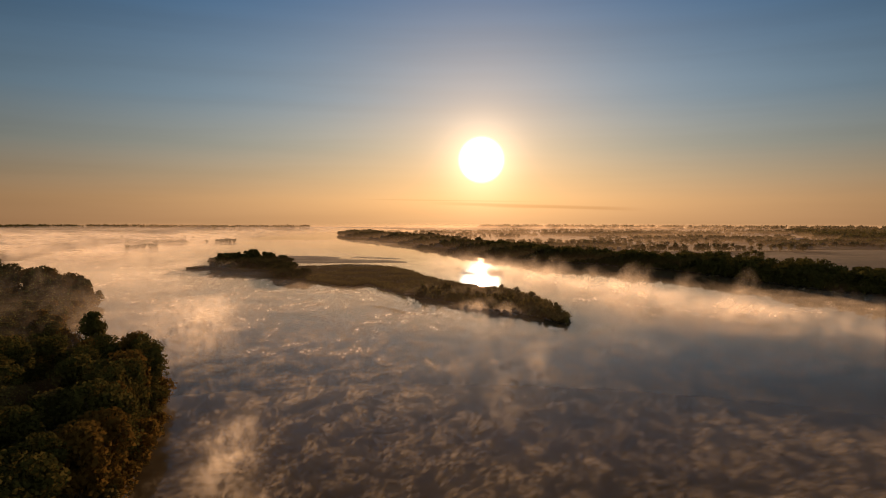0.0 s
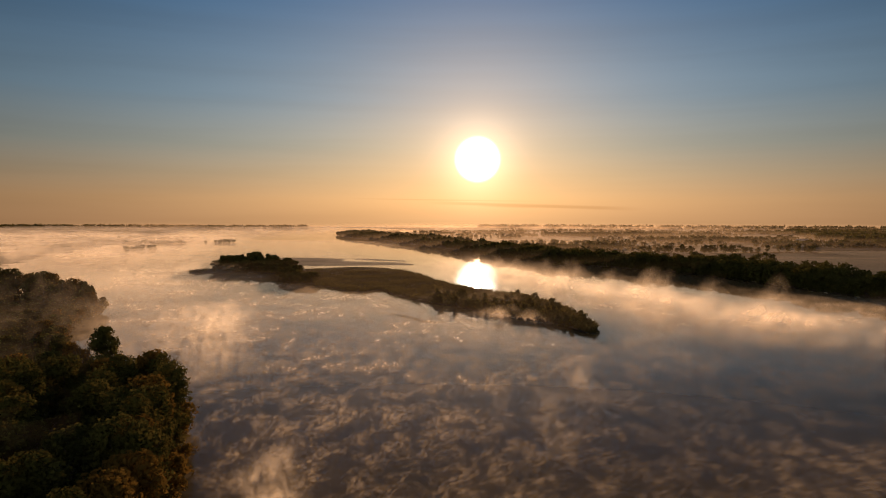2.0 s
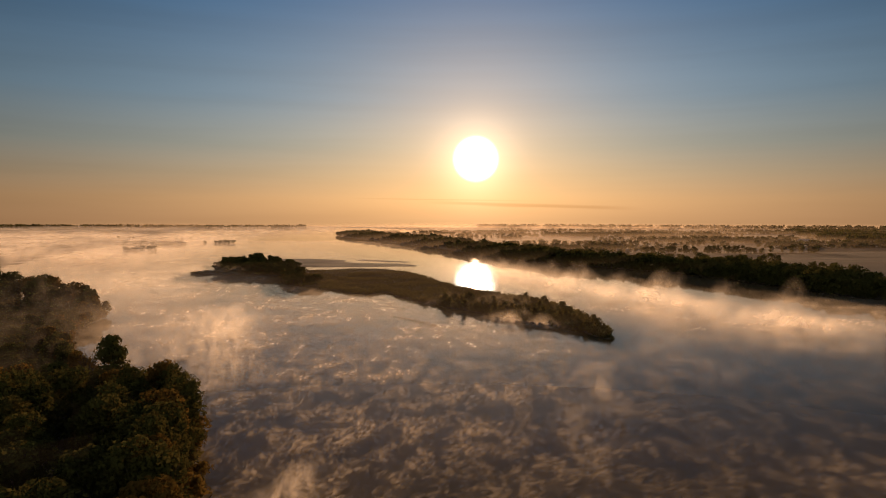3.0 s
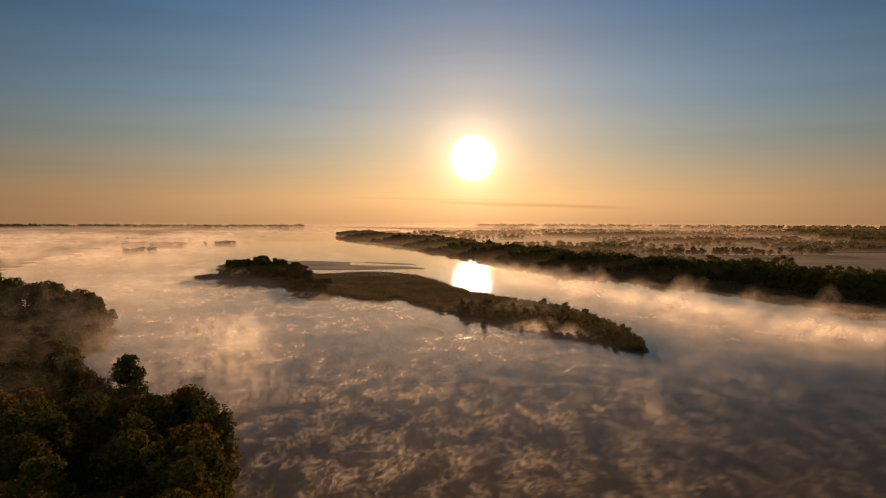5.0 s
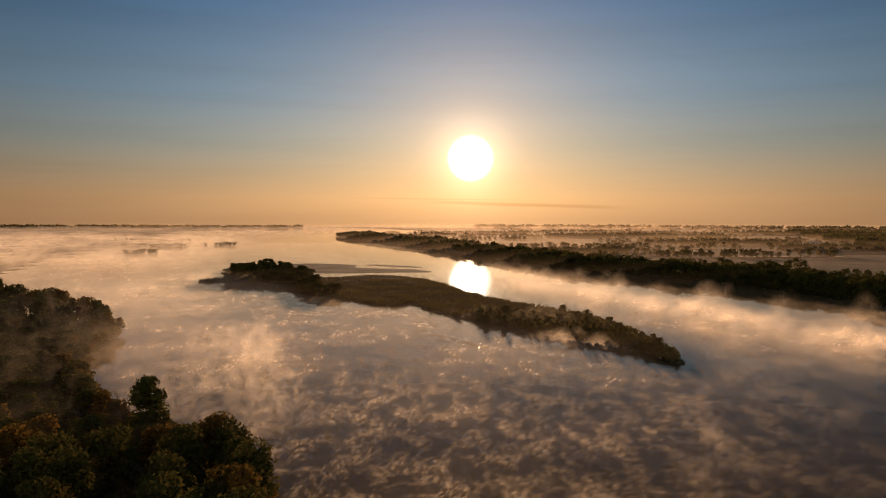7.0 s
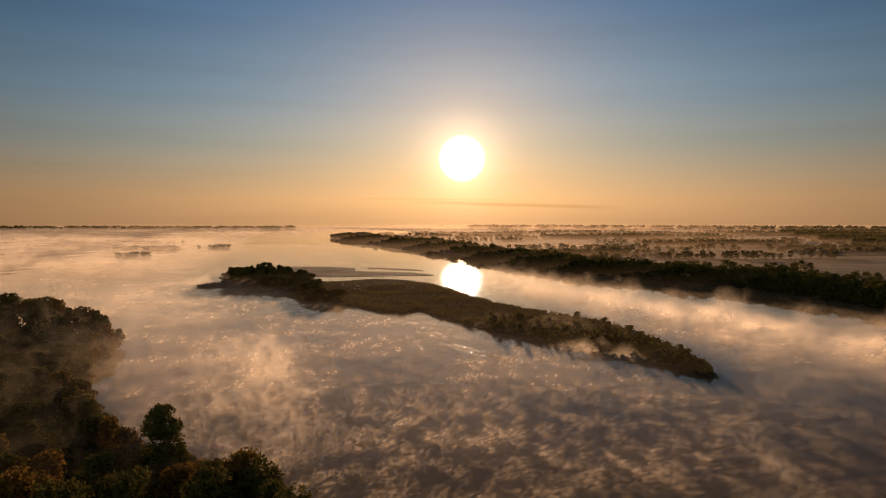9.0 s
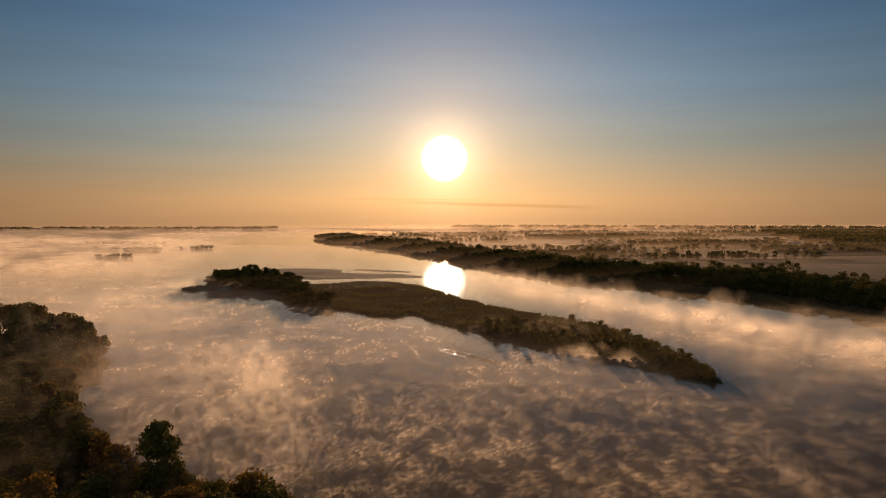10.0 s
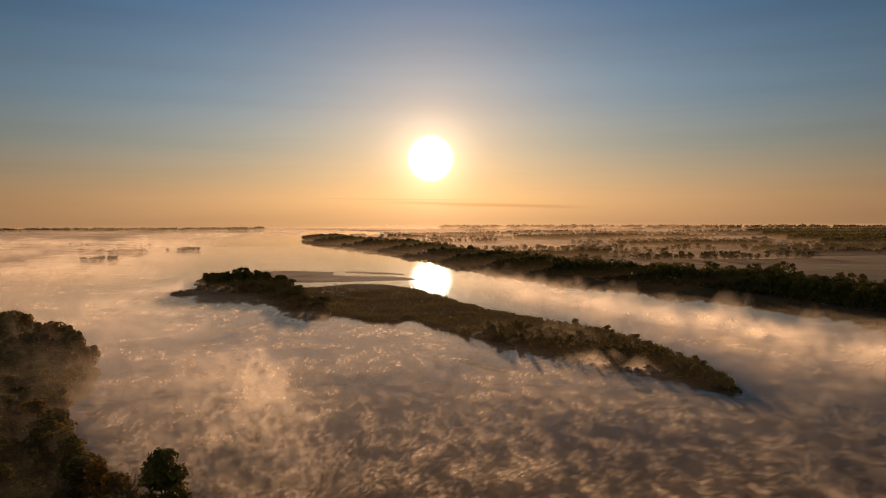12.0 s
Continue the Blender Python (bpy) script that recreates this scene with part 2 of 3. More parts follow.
def film_material(name):
    """Steam on the water: ragged tufts along drifting strands over a faint even veil."""
    m, n = material(name)
    dens = n.add("ShaderNodeAttribute", p_attribute_name="thickness_of_mist").outputs["Fac"]
    at = place(n)
    # threads bent by slow eddies, leaning with the wind as they rise, in ragged groups
    lift = n.add("ShaderNodeSeparateXYZ", Vector=at).outputs[2]
    lean = n.add("ShaderNodeCombineXYZ", i0=n.math("MULTIPLY", lift, -0.5), i1=n.math("MULTIPLY", lift, 1.5), i2=n.math("MULTIPLY", lift, -1.0)).outputs[0]
    low = n.add("ShaderNodeVectorMath", p_operation="ADD", i0=at, i1=lean).outputs[0]
    eddy = n.add("ShaderNodeTexNoise", Vector=low, Scale=0.07, Detail=4.0, Roughness=0.6).outputs["Color"]
    bent = n.add("ShaderNodeVectorMath", p_operation="ADD", i0=low, i1=n.scaled(eddy, 14.0, 18.0, 0.0)).outputs[0]

    def threads(x, y, thin):
        w = n.noise(n.scaled(bent, x, y, 0), 1.0, 4.0, 0.6)
        ridge = n.math("SUBTRACT", 1.0, n.math("ABSOLUTE", n.math("MULTIPLY_ADD", w, 2.0, -1.0)))
        return n.span(ridge, thin, 1.0)

    group = n.span(n.noise(n.scaled(low, 0.15, 0.075, 0), 1.0, 5.0, 0.64, 0.4), 0.40, 0.62)
    grain = n.span(n.noise(n.scaled(low, 0.8, 0.45, 0), 1.0, 3.0, 0.6, 0.2), 0.30, 0.68, 0.15, 1.0)
    net = n.math("ADD", threads(0.40, 0.15, 0.86), n.math("MULTIPLY", threads(0.95, 0.36, 0.82), 0.9))
    lines = n.span(n.noise(n.scaled(bent, 0.12, 0.6, 0), 1.0, 4.0, 0.6), 0.45, 0.75)
    patch = n.span(n.noise(low, 0.022, 3.0, 0.5, 0.3), 0.34, 0.66, 0.45, 1.0)
    fresh = n.span(n.add("ShaderNodeSeparateXYZ", Vector=at).outputs[1], 320.0, 170.0, 0.20, 1.0)
    v = n.math("ADD", n.math("MULTIPLY_ADD", lines, 0.08, 0.07), n.math("MULTIPLY", n.math("MULTIPLY", n.math("MULTIPLY", net, fresh), grain), n.math("MULTIPLY_ADD", group, 1.15, 0.16)))
    alpha = n.math("MULTIPLY", n.math("MULTIPLY", v, patch), dens, clamp=True)
    tint = (0.90, 0.81, 0.68, 1)
    lit = n.add("ShaderNodeAddShader", i0=n.add("ShaderNodeBsdfDiffuse", Color=tint).outputs[0], i1=n.add("ShaderNodeBsdfTranslucent", Color=tint).outputs[0]).outputs[0]
    n.add("ShaderNodeOutputMaterial", Surface=n.add("ShaderNodeMixShader", i0=alpha, i1=n.add("ShaderNodeBsdfTransparent").outputs[0], i2=lit).outputs[0])
    return m


MIST_FILM = film_material("steam_film")
MIST_PLUME = mist_material("steam_plume", 0.19, 0.38, 0.69, 1.0, (1, 1, 0.7), 1.2, 6.0)
MIST_BANK = mist_material("mist_bank", 0.080, 0.36, 0.68, 1.0, (1, 1, 1.1), 0.9, 6.0, (0.92, 0.83, 0.71))
FOG_LAYER = mist_material("fog_layer", 0.012, 0.10, 0.74, 1.0, (1.0, 0.6, 6.0), 0.8, 6.0, (0.61, 0.56, 0.50), second=0.0045, level=True)
HAZE = mist_material("haze", 0.004, 0.0, 0.7, 0.9, (1.0, 1.0, 6.0), 0.3, 3.0, (0.62, 0.50, 0.37))

# ---- plan ----
RIGHT_SHORE = [(900, -900), (600, -150), (470, 60), (380, 220), (300, 370), (252, 462), (236, 560), (212, 650), (160, 730), (106, 812), (65, 915), (22, 1086), (-40, 1311), (-121, 1600), (-250, 1910), (-345, 2230)]
LEFT_SHORE = [(-225, 395), (-186, 369), (-180, 350), (-178, 332), (-172, 310), (-161, 286), (-149, 265), (-139, 246), (-129, 233), (-119, 221), (-109, 209), (-100, 203), (-86, 190), (-74, 175), (-66, 158), (-59, 137), (-54, 118), (-50, 100), (-46, 60), (-36, -50)]
RIVER = np.array(RIGHT_SHORE + [(-330, 2400), (-210, 2700), (-60, 3200), (-300, 4200), (-700, 4700), (-1600, 4700), (-1150, 3000), (-800, 1900), (-600, 1150), (-500, 820), (-400, 560), (-290, 430)] + LEFT_SHORE + [(-30, -900)], float)
ISLAND = np.array([
    (-240, 636), (-226, 626), (-207, 636), (-180, 632), (-155, 618), (-143, 580), (-136, 548), (-120, 529), (-107, 526), (-100, 518), (-101, 506), (-89, 499), (-75, 474), (-62, 467), (-56, 473),
    (-52, 484), (-46, 472), (-43, 456), (-33, 438), (-24, 420), (-19, 424), (-14, 404), (1, 385), (11, 367), (21, 357), (28, 342), (37, 334), (45, 321), (50, 306), (54, 298), (57, 299), (59, 318), (58, 345),
    (56, 374), (52, 396), (46, 420), (38, 446), (22, 472), (2, 508), (-22, 585), (-36, 632), (-60, 690), (-92, 712), (-125, 682), (-137, 677), (-151, 684), (-169, 716),
    (-176, 738), (-140, 730), (-70, 742), (-40, 745), (-38, 760), (-60, 795), (-96, 800), (-126, 818), (-128, 860), (-178, 886), (-222, 872), (-238, 800), (-236, 720), (-230, 660)], float)
FAR_BAR = np.array([(-118, 850), (-80, 824), (-52, 812), (-46, 820), (-62, 842), (-110, 872)], float)


def inside(p, poly):
    x, y = p[:, 0], p[:, 1]
    res = np.zeros(len(p), bool)
    for (x0, y0), (x1, y1) in zip(poly, np.roll(poly, -1, 0)):
        if y0 != y1:
            res ^= ((y0 > y) != (y1 > y)) & (x < (x1 - x0) * (y - y0) / (y1 - y0) + x0)
    return res


def signed(p, poly):
    """Metres to the outline, positive inside."""
    best = np.full(len(p), 1e9)
    for a, b in zip(poly, np.roll(poly, -1, 0)):
        ab = b - a
        t = np.clip(((p - a) @ ab) / (ab @ ab), 0, 1)
        best = np.minimum(best, np.hypot(*(p - a - t[:, None] * ab).T))
    return np.where(inside(p, poly), best, -best)


def waves2(p, size, seed=0):
    """A smooth random relief between -1 and 1."""
    rng = np.random.default_rng(seed)
    v = np.zeros(len(p))
    for k in range(9):
        a, ph = rng.uniform(0, 2 * np.pi), rng.uniform(0, 2 * np.pi)
        f = 2 * np.pi / (size * rng.uniform(0.5, 1.6))
        v += np.sin((p[:, 0] * np.cos(a) + p[:, 1] * np.sin(a)) * f + ph)
    return v / 4.5


def ground_height(p):
    land = -signed(p, RIVER)
    isl = np.maximum(signed(p, ISLAND) * 0.9, signed(p, FAR_BAR) * 0.5)
    isl += waves2(p, 14, 3) * 0.8
    low = waves2(p, 60, 5)
    z_land = np.clip((land + waves2(p, 17, 4) * 1.2) / 4.5, -1, 1) * 1.3 + np.clip(land / 400, 0, 1) * (1.2 + low * 0.6)
    sand = np.clip((p[:, 1] - 690) / 60, 0, 1)
    z_isl = np.clip(isl / 5.0, -1, 1) * (0.9 - 0.5 * sand) + np.clip(isl / 25, 0, 1) * low * 0.35
    return np.where(land > -8, np.maximum(z_land, -1.3), np.maximum(z_isl, -1.3))


def mesh_from(name, verts, faces, mat, smooth=False):
    me = bpy.data.meshes.new(name)
    verts, faces = np.asarray(verts, np.float32), np.asarray(faces, np.int32)
    me.vertices.add(len(verts))
    me.vertices.foreach_set("co", verts.ravel())
    k = faces.shape[1]
    me.loops.add(faces.size)
    me.loops.foreach_set("vertex_index", faces.ravel())
    me.polygons.add(len(faces))
    me.polygons.foreach_set("loop_start", np.arange(0, faces.size, k, dtype=np.int32))
    me.polygons.foreach_set("use_smooth", np.full(len(faces), smooth))
    me.update(calc_edges=True)
    me.materials.append(mat)
    return me


def grid_faces(nx, ny):
    i, j = np.meshgrid(np.arange(nx - 1), np.arange(ny - 1))
    a = (j * nx + i).ravel()
    return np.stack([a, a + 1, a + 1 + nx, a + nx], 1)


def graded(lo, hi, fine_lo, fine_hi, step, grow=1.09):
    out = list(np.arange(fine_lo, fine_hi, step))
    s = step
    while out[-1] < hi:
        s *= grow
        out.append(out[-1] + s)
    s = step
    while out[0] > lo:
        s *= grow
        out.insert(0, out[0] - s)
    return np.array(out)


# ---- ground and water ----
gx, gy = graded(-5500, 5500, -260, 215, 3.0), graded(-1200, 6500, 60, 900, 3.5)
X, Y = np.meshgrid(gx, gy)
flat = np.stack([X.ravel(), Y.ravel()], 1)
me = mesh_from("ground", np.column_stack([flat, ground_height(flat)]), grid_faces(len(gx), len(gy)), GROUND, True)
tagged(new("ground", me), "brown meadow, sandbars and river banks in early light", "ground", kind="structure")

me = mesh_from("water", [(-1800, -1100, 0), (1000, -1100, 0), (1000, 5000, 0), (-1800, 5000, 0)], [(0, 1, 2, 3)], WATER)
tagged(new("water", me), "calm dark river water steaming at sunrise", "river", kind="structure")


# ---- vegetation ----
def diamonds(rng, centres, outward, size, flat_up=0.0):
    """Leaf sprays: one four-cornered blade at each centre, facing roughly outward."""
    m = len(centres)
    nrm = outward + rng.normal(0, 0.75, (m, 3))
    nrm[:, 2] += flat_up
    nrm /= np.linalg.norm(nrm, axis=1)[:, None] + 1e-9
    u = np.cross(nrm, rng.normal(0, 1, (m, 3)))
    u /= np.linalg.norm(u, axis=1)[:, None] + 1e-9
    v = np.cross(nrm, u)
    s = size * rng.uniform(0.55, 1.35, (m, 1))
    a, b = u * s, v * s * rng.uniform(0.45, 0.8, (m, 1))
    verts = np.stack([centres - a, centres - b * 0.9 + a * 0.15, centres + a, centres + b], 1).reshape(-1, 3)
    return verts, np.arange(4 * m).reshape(-1, 4)


def crown_points(rng, height, radius, base, lobes, count, lean=0.0):
    """Centres and outward ways of sprays on the lobes of a crown."""
    hs = base + (height - base) * rng.beta(1.6, 1.3, lobes)
    rel = (hs - base) / (height - base)
    env = radius * np.sqrt(np.clip(1 - rel ** 2.6, 0.03, 1)) * (0.6 + 0.4 * np.minimum(1, rel * 3))
    ang = rng.uniform(0, 2 * np.pi, lobes)
    rr = env * rng.uniform(0.25, 0.78, lobes)
    size = radius * rng.uniform(0.26, 0.46, lobes)
    mid = np.stack([rr * np.cos(ang) + lean * hs, rr * np.sin(ang), np.minimum(hs, height - size * 0.8)], 1)
    which = rng.integers(0, lobes, count)
    d = rng.normal(0, 1, (count, 3))
    d[:, 2] += 0.25
    d /= np.linalg.norm(d, axis=1)[:, None]
    depth = rng.uniform(0.72, 1.12, (count, 1)) * size[which][:, None]
    pts = mid[which] + d * depth * np.array([1, 1, 0.82])
    return pts, d


def tube(path, radii, sides=7):
    path, radii = np.asarray(path, float), np.asarray(radii, float)
    ring = np.linspace(0, 2 * np.pi, sides, endpoint=False)
    v, f = [], []
    for p, r in zip(path, radii):
        v.append(np.stack([p[0] + r * np.cos(ring), p[1] + r * np.sin(ring), np.full(sides, p[2])], 1))
    for k in range(len(path) - 1):
        for s in range(sides):
            f.append((k * sides + s, k * sides + (s + 1) % sides, (k + 1) * sides + (s + 1) % sides, (k + 1) * sides + s))
    return np.concatenate(v), np.array(f)


def trunk_mesh(rng, height, radius, thick, lean):
    vs, fs, off = [], [], 0
    zs = np.linspace(-1.2, height * 0.82, 7)
    path = np.stack([lean * zs + np.sin(zs * 0.3) * 0.2, np.cos(zs * 0.24) * 0.2, zs], 1)
    v, f = tube(path, thick * np.array([1.35, 0.95, 0.8, 0.65, 0.48, 0.3, 0.1]))
    vs.append(v), fs.append(f)
    off = len(v)
    for k in range(5):
        z0 = height * rng.uniform(0.25, 0.6)
        a = rng.uniform(0, 2 * np.pi)
        reach, rise = radius * rng.uniform(0.55, 0.85), height * rng.uniform(0.12, 0.3)
        q = np.linspace(0, 1, 4)
        pts = np.stack([lean * z0 + np.cos(a) * reach * q, np.sin(a) * reach * q, z0 + rise * q ** 1.4], 1)
        v, f = tube(pts, thick * np.array([0.42, 0.3, 0.18, 0.06]), 5)
        vs.append(v), fs.append(f + off)
        off += len(v)
    return np.concatenate(vs), np.concatenate(fs)


def part(name, me, parent, label=""):
    ob = new(name, me)
    ob.parent = parent
    return tagged(ob, label)


def tree(name, seed, height, radius, base, lobes, sprays, size, mat, label, category="tree", lean=0.0):
    """A tree with tapered trunk, limbs and a crown of many sprays; stands at the origin."""
    rng = np.random.default_rng(seed)
    thing = new(name)
    v, f = trunk_mesh(rng, height, radius, 0.028 * height, lean)
    part("trunk", mesh_from("trunk", v, f, BARK, True), thing)
    pts, d = crown_points(rng, height, radius, base, lobes, sprays, lean)
    v, f = diamonds(rng, pts, d, size)
    part("crown", mesh_from("crown", v, f, mat), thing)
    return tagged(thing, label, category)


def scatter(rng, poly, spacing, jitter=0.42):
    poly = np.asarray(poly, float)
    lo, hi = poly.min(0), poly.max(0)
    gx, gy = np.meshgrid(np.arange(lo[0], hi[0], spacing), np.arange(lo[1], hi[1], spacing))
    p = np.stack([gx.ravel(), gy.ravel()], 1)
    p = p + rng.uniform(-jitter, jitter, p.shape) * spacing
    return p[inside(p, poly)]


def stand(thing, p, z, scale, turn, group, wide=0.0):
    """Puts a copy of a tree at a place."""
    ob = copy_thing(thing, Matrix.Translation((p[0], p[1], z - 0.1)) @ Matrix.Rotation(turn, 4, "Z"))
    ob.scale = (max(scale, wide), max(scale, wide), scale)
    return tagged(ob, group=group)


def woods(name, seed, places, heights, size, sprays, label, mat, radius=0.34, category="woodland"):
    """Many crowns joined, where nobody could count the trees."""
    rng = np.random.default_rng(seed)
    kinds = [crown_points(rng, 1.0, radius * rng.uniform(0.85, 1.2), 0.16, 14, sprays) for _ in range(8)]
    z = ground_height(places)
    vs, fs, off = [], [], 0
    for k, (p, h) in enumerate(zip(places, heights)):
        pts, d = kinds[rng.integers(0, 8)]
        a = rng.uniform(0, 2 * np.pi)
        turn = np.array([[np.cos(a), -np.sin(a), 0], [np.sin(a), np.cos(a), 0], [0, 0, 1]])
        q = (pts * h) @ turn.T + np.array([p[0], p[1], z[k] - 0.3])
        v, f = diamonds(rng, q, d @ turn.T, size)
        vs.append(v), fs.append(f + off)
        off += len(v)
    ob = new(name, mesh_from(name, np.concatenate(vs), np.concatenate(fs), mat))
    return tagged(ob, label, category, kind="stuff")


rng = np.random.default_rng(11)
def near_kinds(more, size):
    return [
        tree("tree", 21, 18, 5.8, 1.6, 34, int(2300 * more), size, LEAF, "dark green riverside willow with a dense rounded crown"),
        tree("tree", 22, 17, 6.4, 1.3, 36, int(2400 * more), size, LEAF, "broad dark leafy tree on the river bank"),
        tree("tree", 23, 20, 5.4, 2.4, 32, int(2200 * more), size, LEAF, "tall dark leafy poplar above the bank woods"),
        tree("tree", 24, 14, 5.2, 1.0, 28, int(1900 * more), size, LEAF_AUTUMN, "autumn tree with rusty orange leaves by the river")]


NEAR, NEXT = near_kinds(1.55, 0.42), near_kinds(0.62, 0.68)
LONE = tree("tree", 28, 17.8, 4.4, 5.5, 40, 2600, 0.46, LEAF, "single rounded dark tree above the shore wood")
MID = [
    tree("tree", 31, 17, 5.4, 1.5, 20, 620, 1.05, LEAF, "dark leafy tree at the far river bank", lean=0.02),
    tree("tree", 32, 15, 6.2, 1.2, 20, 620, 1.1, LEAF, "broad dark willow at the far river bank"),
    tree("tree", 33, 20, 5.2, 2.5, 18, 580, 1.05, LEAF, "tall dark poplar at the far river bank"),
]


def bare_tree(seed, height):
    """A leafless tree: forking stems and many thin twigs."""
    rng = np.random.default_rng(seed)
    thing = new("bare_tree")
    v, f = trunk_mesh(rng, height, height * 0.3, 0.016 * height, 0.03)
    part("trunk", mesh_from("trunk", v, f, BARK, True), thing)
    vs, fs, off = [], [], 0
    for k in range(90):
        a, z0 = rng.uniform(0, 2 * np.pi), height * rng.uniform(0.3, 0.8)
        r0, r1 = height * rng.uniform(0.02, 0.14), height * rng.uniform(0.12, 0.3)
        q = np.linspace(0, 1, 3)
        path = np.stack([np.cos(a) * (r0 + (r1 - r0) * q), np.sin(a) * (r0 + (r1 - r0) * q), z0 + height * rng.uniform(0.1, 0.24) * q ** 1.3], 1)
        v, f = tube(path, [0.07, 0.05, 0.02], 3)
        vs.append(v), fs.append(f + off)
        off += len(v)
    part("crown", mesh_from("crown", np.concatenate(vs), np.concatenate(fs), BARK), thing)
    return tagged(thing, "bare grey tree with thin leafless twigs", "tree")


BARE = bare_tree(51, 14.5)
SHRUB = [
    tree("shrub", 41, 3.4, 2.0, 0.1, 12, 190, 0.45, SHRUB_LEAF, "dense dark willow shrub on the river island", "shrub"),
    tree("shrub", 42, 2.6, 2.3, 0.1, 12, 190, 0.45, SHRUB_LEAF, "low spreading dark shrub on the river island", "shrub"),
    tree("shrub", 43, 4.4, 2.2, 0.2, 12, 200, 0.48, SHRUB_LEAF, "tall dark willow shrub on the river island", "shrub"),
    tree("shrub", 44, 3.8, 2.4, 0.1, 14, 420, 0.34, LEAF_AUTUMN, "rusty orange autumn bush leaning over the water", "shrub"),
]

# left bank wood
LEFT_EDGE = np.array(LEFT_SHORE[::-1] + [(-290, 430)], float)
LEFT_WOOD = np.concatenate([LEFT_EDGE + np.array([(-5, 0)]), [(-400, 500), (-480, 470), (-440, 330), (-250, 100), (-180, -50)]])
near_wood = np.concatenate([LEFT_EDGE[1:] + np.array([(-5, 0)]), [(-300, 415), (-235, 360), (-205, 290), (-160, 200), (-120, 130), (-100, 60)]])


def along(line, step, offset, rng, jitter=1.5):
    """Places along a shoreline, set off to its left."""
    out = []
    for a, b in zip(line[:-1], line[1:]):
        d = b - a
        length = np.hypot(*d)
        side = np.array([-d[1], d[0]]) / length
        for q in np.arange(rng.uniform(0, step), length, step):
            out.append(a + d * q / length + side * offset + rng.normal(0, jitter, 2))
    return np.array(out)


def left_top(p):
    """Height of the wood's top on the left bank."""
    return np.interp(p[1], [60, 164, 180, 196, 300, 330, 360, 374, 410, 440], [16, 17, 14.5, 9.5, 8.5, 9, 11, 15, 21, 20])


NEAR_TALL = (18, 17, 20, 14)
pts = np.concatenate([along(LEFT_EDGE[1:], 7.5, 3.2, rng), scatter(rng, near_wood, 11.6)])
tall = [left_top(p) for p in pts]
for p, h, top in zip(pts, ground_height(pts), tall):
    edge = -signed(p[None], RIVER)[0]
    k = 3 if rng.random() < (0.28 if edge < 8 else 0.10) else int(rng.integers(0, 3))
    stand((NEAR if p[1] < 205 else NEXT)[k], p, h, top / NEAR_TALL[k] * rng.uniform(0.8, 1.0), rng.uniform(0, 6.28), "trees of the near bank wood", 0.95 if edge > 6 else 0.6)
stand(LONE, (-102, 199.5), 0.6, 1.0, 0.4, "trees of the near bank wood")
stand(BARE, (-109, 200.5), 0.8, 1.0, 0.9, "trees of the near bank wood")
bushes = along(LEFT_EDGE[1:19], 4.2, 0.4, rng, 0.8)
for p in bushes:
    stand(SHRUB[3 if rng.random() < 0.55 else int(rng.integers(0, 3))], p, 0.25, rng.uniform(0.9, 1.7), rng.uniform(0, 6.28), "bushes at the near water edge")
pts = scatter(rng, LEFT_WOOD, 9.5)
pts = pts[~inside(pts, near_wood)]
under = scatter(rng, near_wood, 6.0)
woods("undergrowth", 69, under, rng.uniform(3.0, 5.5, len(under)), 0.9, 42, "low dark undergrowth between the shore trees", LEAF, 0.8, "undergrowth")
woods("left_woods", 61, pts, np.array([left_top(p) for p in pts]) * rng.uniform(0.75, 1.0, len(pts)), 1.2, 120, "dark dense riverside wood on the near bank", LEAF, 0.46)

# right bank wood
RIGHT_EDGE = np.array(RIGHT_SHORE[1:], float)
depth = np.interp(RIGHT_EDGE[::-1, 1], [-150, 250, 480, 700, 930, 1500, 2230], [90, 50, 32, 34, 44, 80, 110])
back = RIGHT_EDGE[::-1] + np.stack([depth, np.full(len(RIGHT_EDGE), 25.0)], 1)
RIGHT_WOOD = np.concatenate([RIGHT_EDGE - np.array([(1, 0)]), back])


def bank_wood(name, seed, low, high, spacing, size, sprays):
    """A stretch of the wood on the far bank: lower at the water, with a few tall crowns."""
    pts = scatter(rng, RIGHT_WOOD, spacing)
    inland = -signed(pts, RIVER)
    keep = (inland > 0.3) & (pts[:, 1] >= low) & (pts[:, 1] < high)
    pts, inland = pts[keep], inland[keep]
    tall = np.interp(inland, [0, 12, 60], [11.0, 13.0, 14.5]) * rng.uniform(0.78, 1.14, len(pts)) * (1 + 0.2 * waves2(pts, 70, 8))
    woods(name, seed, pts, tall, size, sprays, "dark dense riverside wood on the far bank", LEAF, 0.47)


bank_wood("right_woods", 62, -200, 1000, 7.0, 1.2, 150)
edge_line = RIGHT_EDGE[2:11]
pts = np.concatenate([along(edge_line, 2.6, -0.2, rng, 0.8), along(edge_line, 2.8, -3.2, rng, 1.0), along(edge_line, 3.5, -6.5, rng, 1.2)])
woods("shore_thicket", 56, pts, rng.uniform(3.0, 6.0, len(pts)), 0.9, 46, "dark willow thicket along the far waterline", LEAF, 0.6, "thicket")
bank_wood("right_woods", 60, 1000, 2400, 15.0, 2.6, 90)

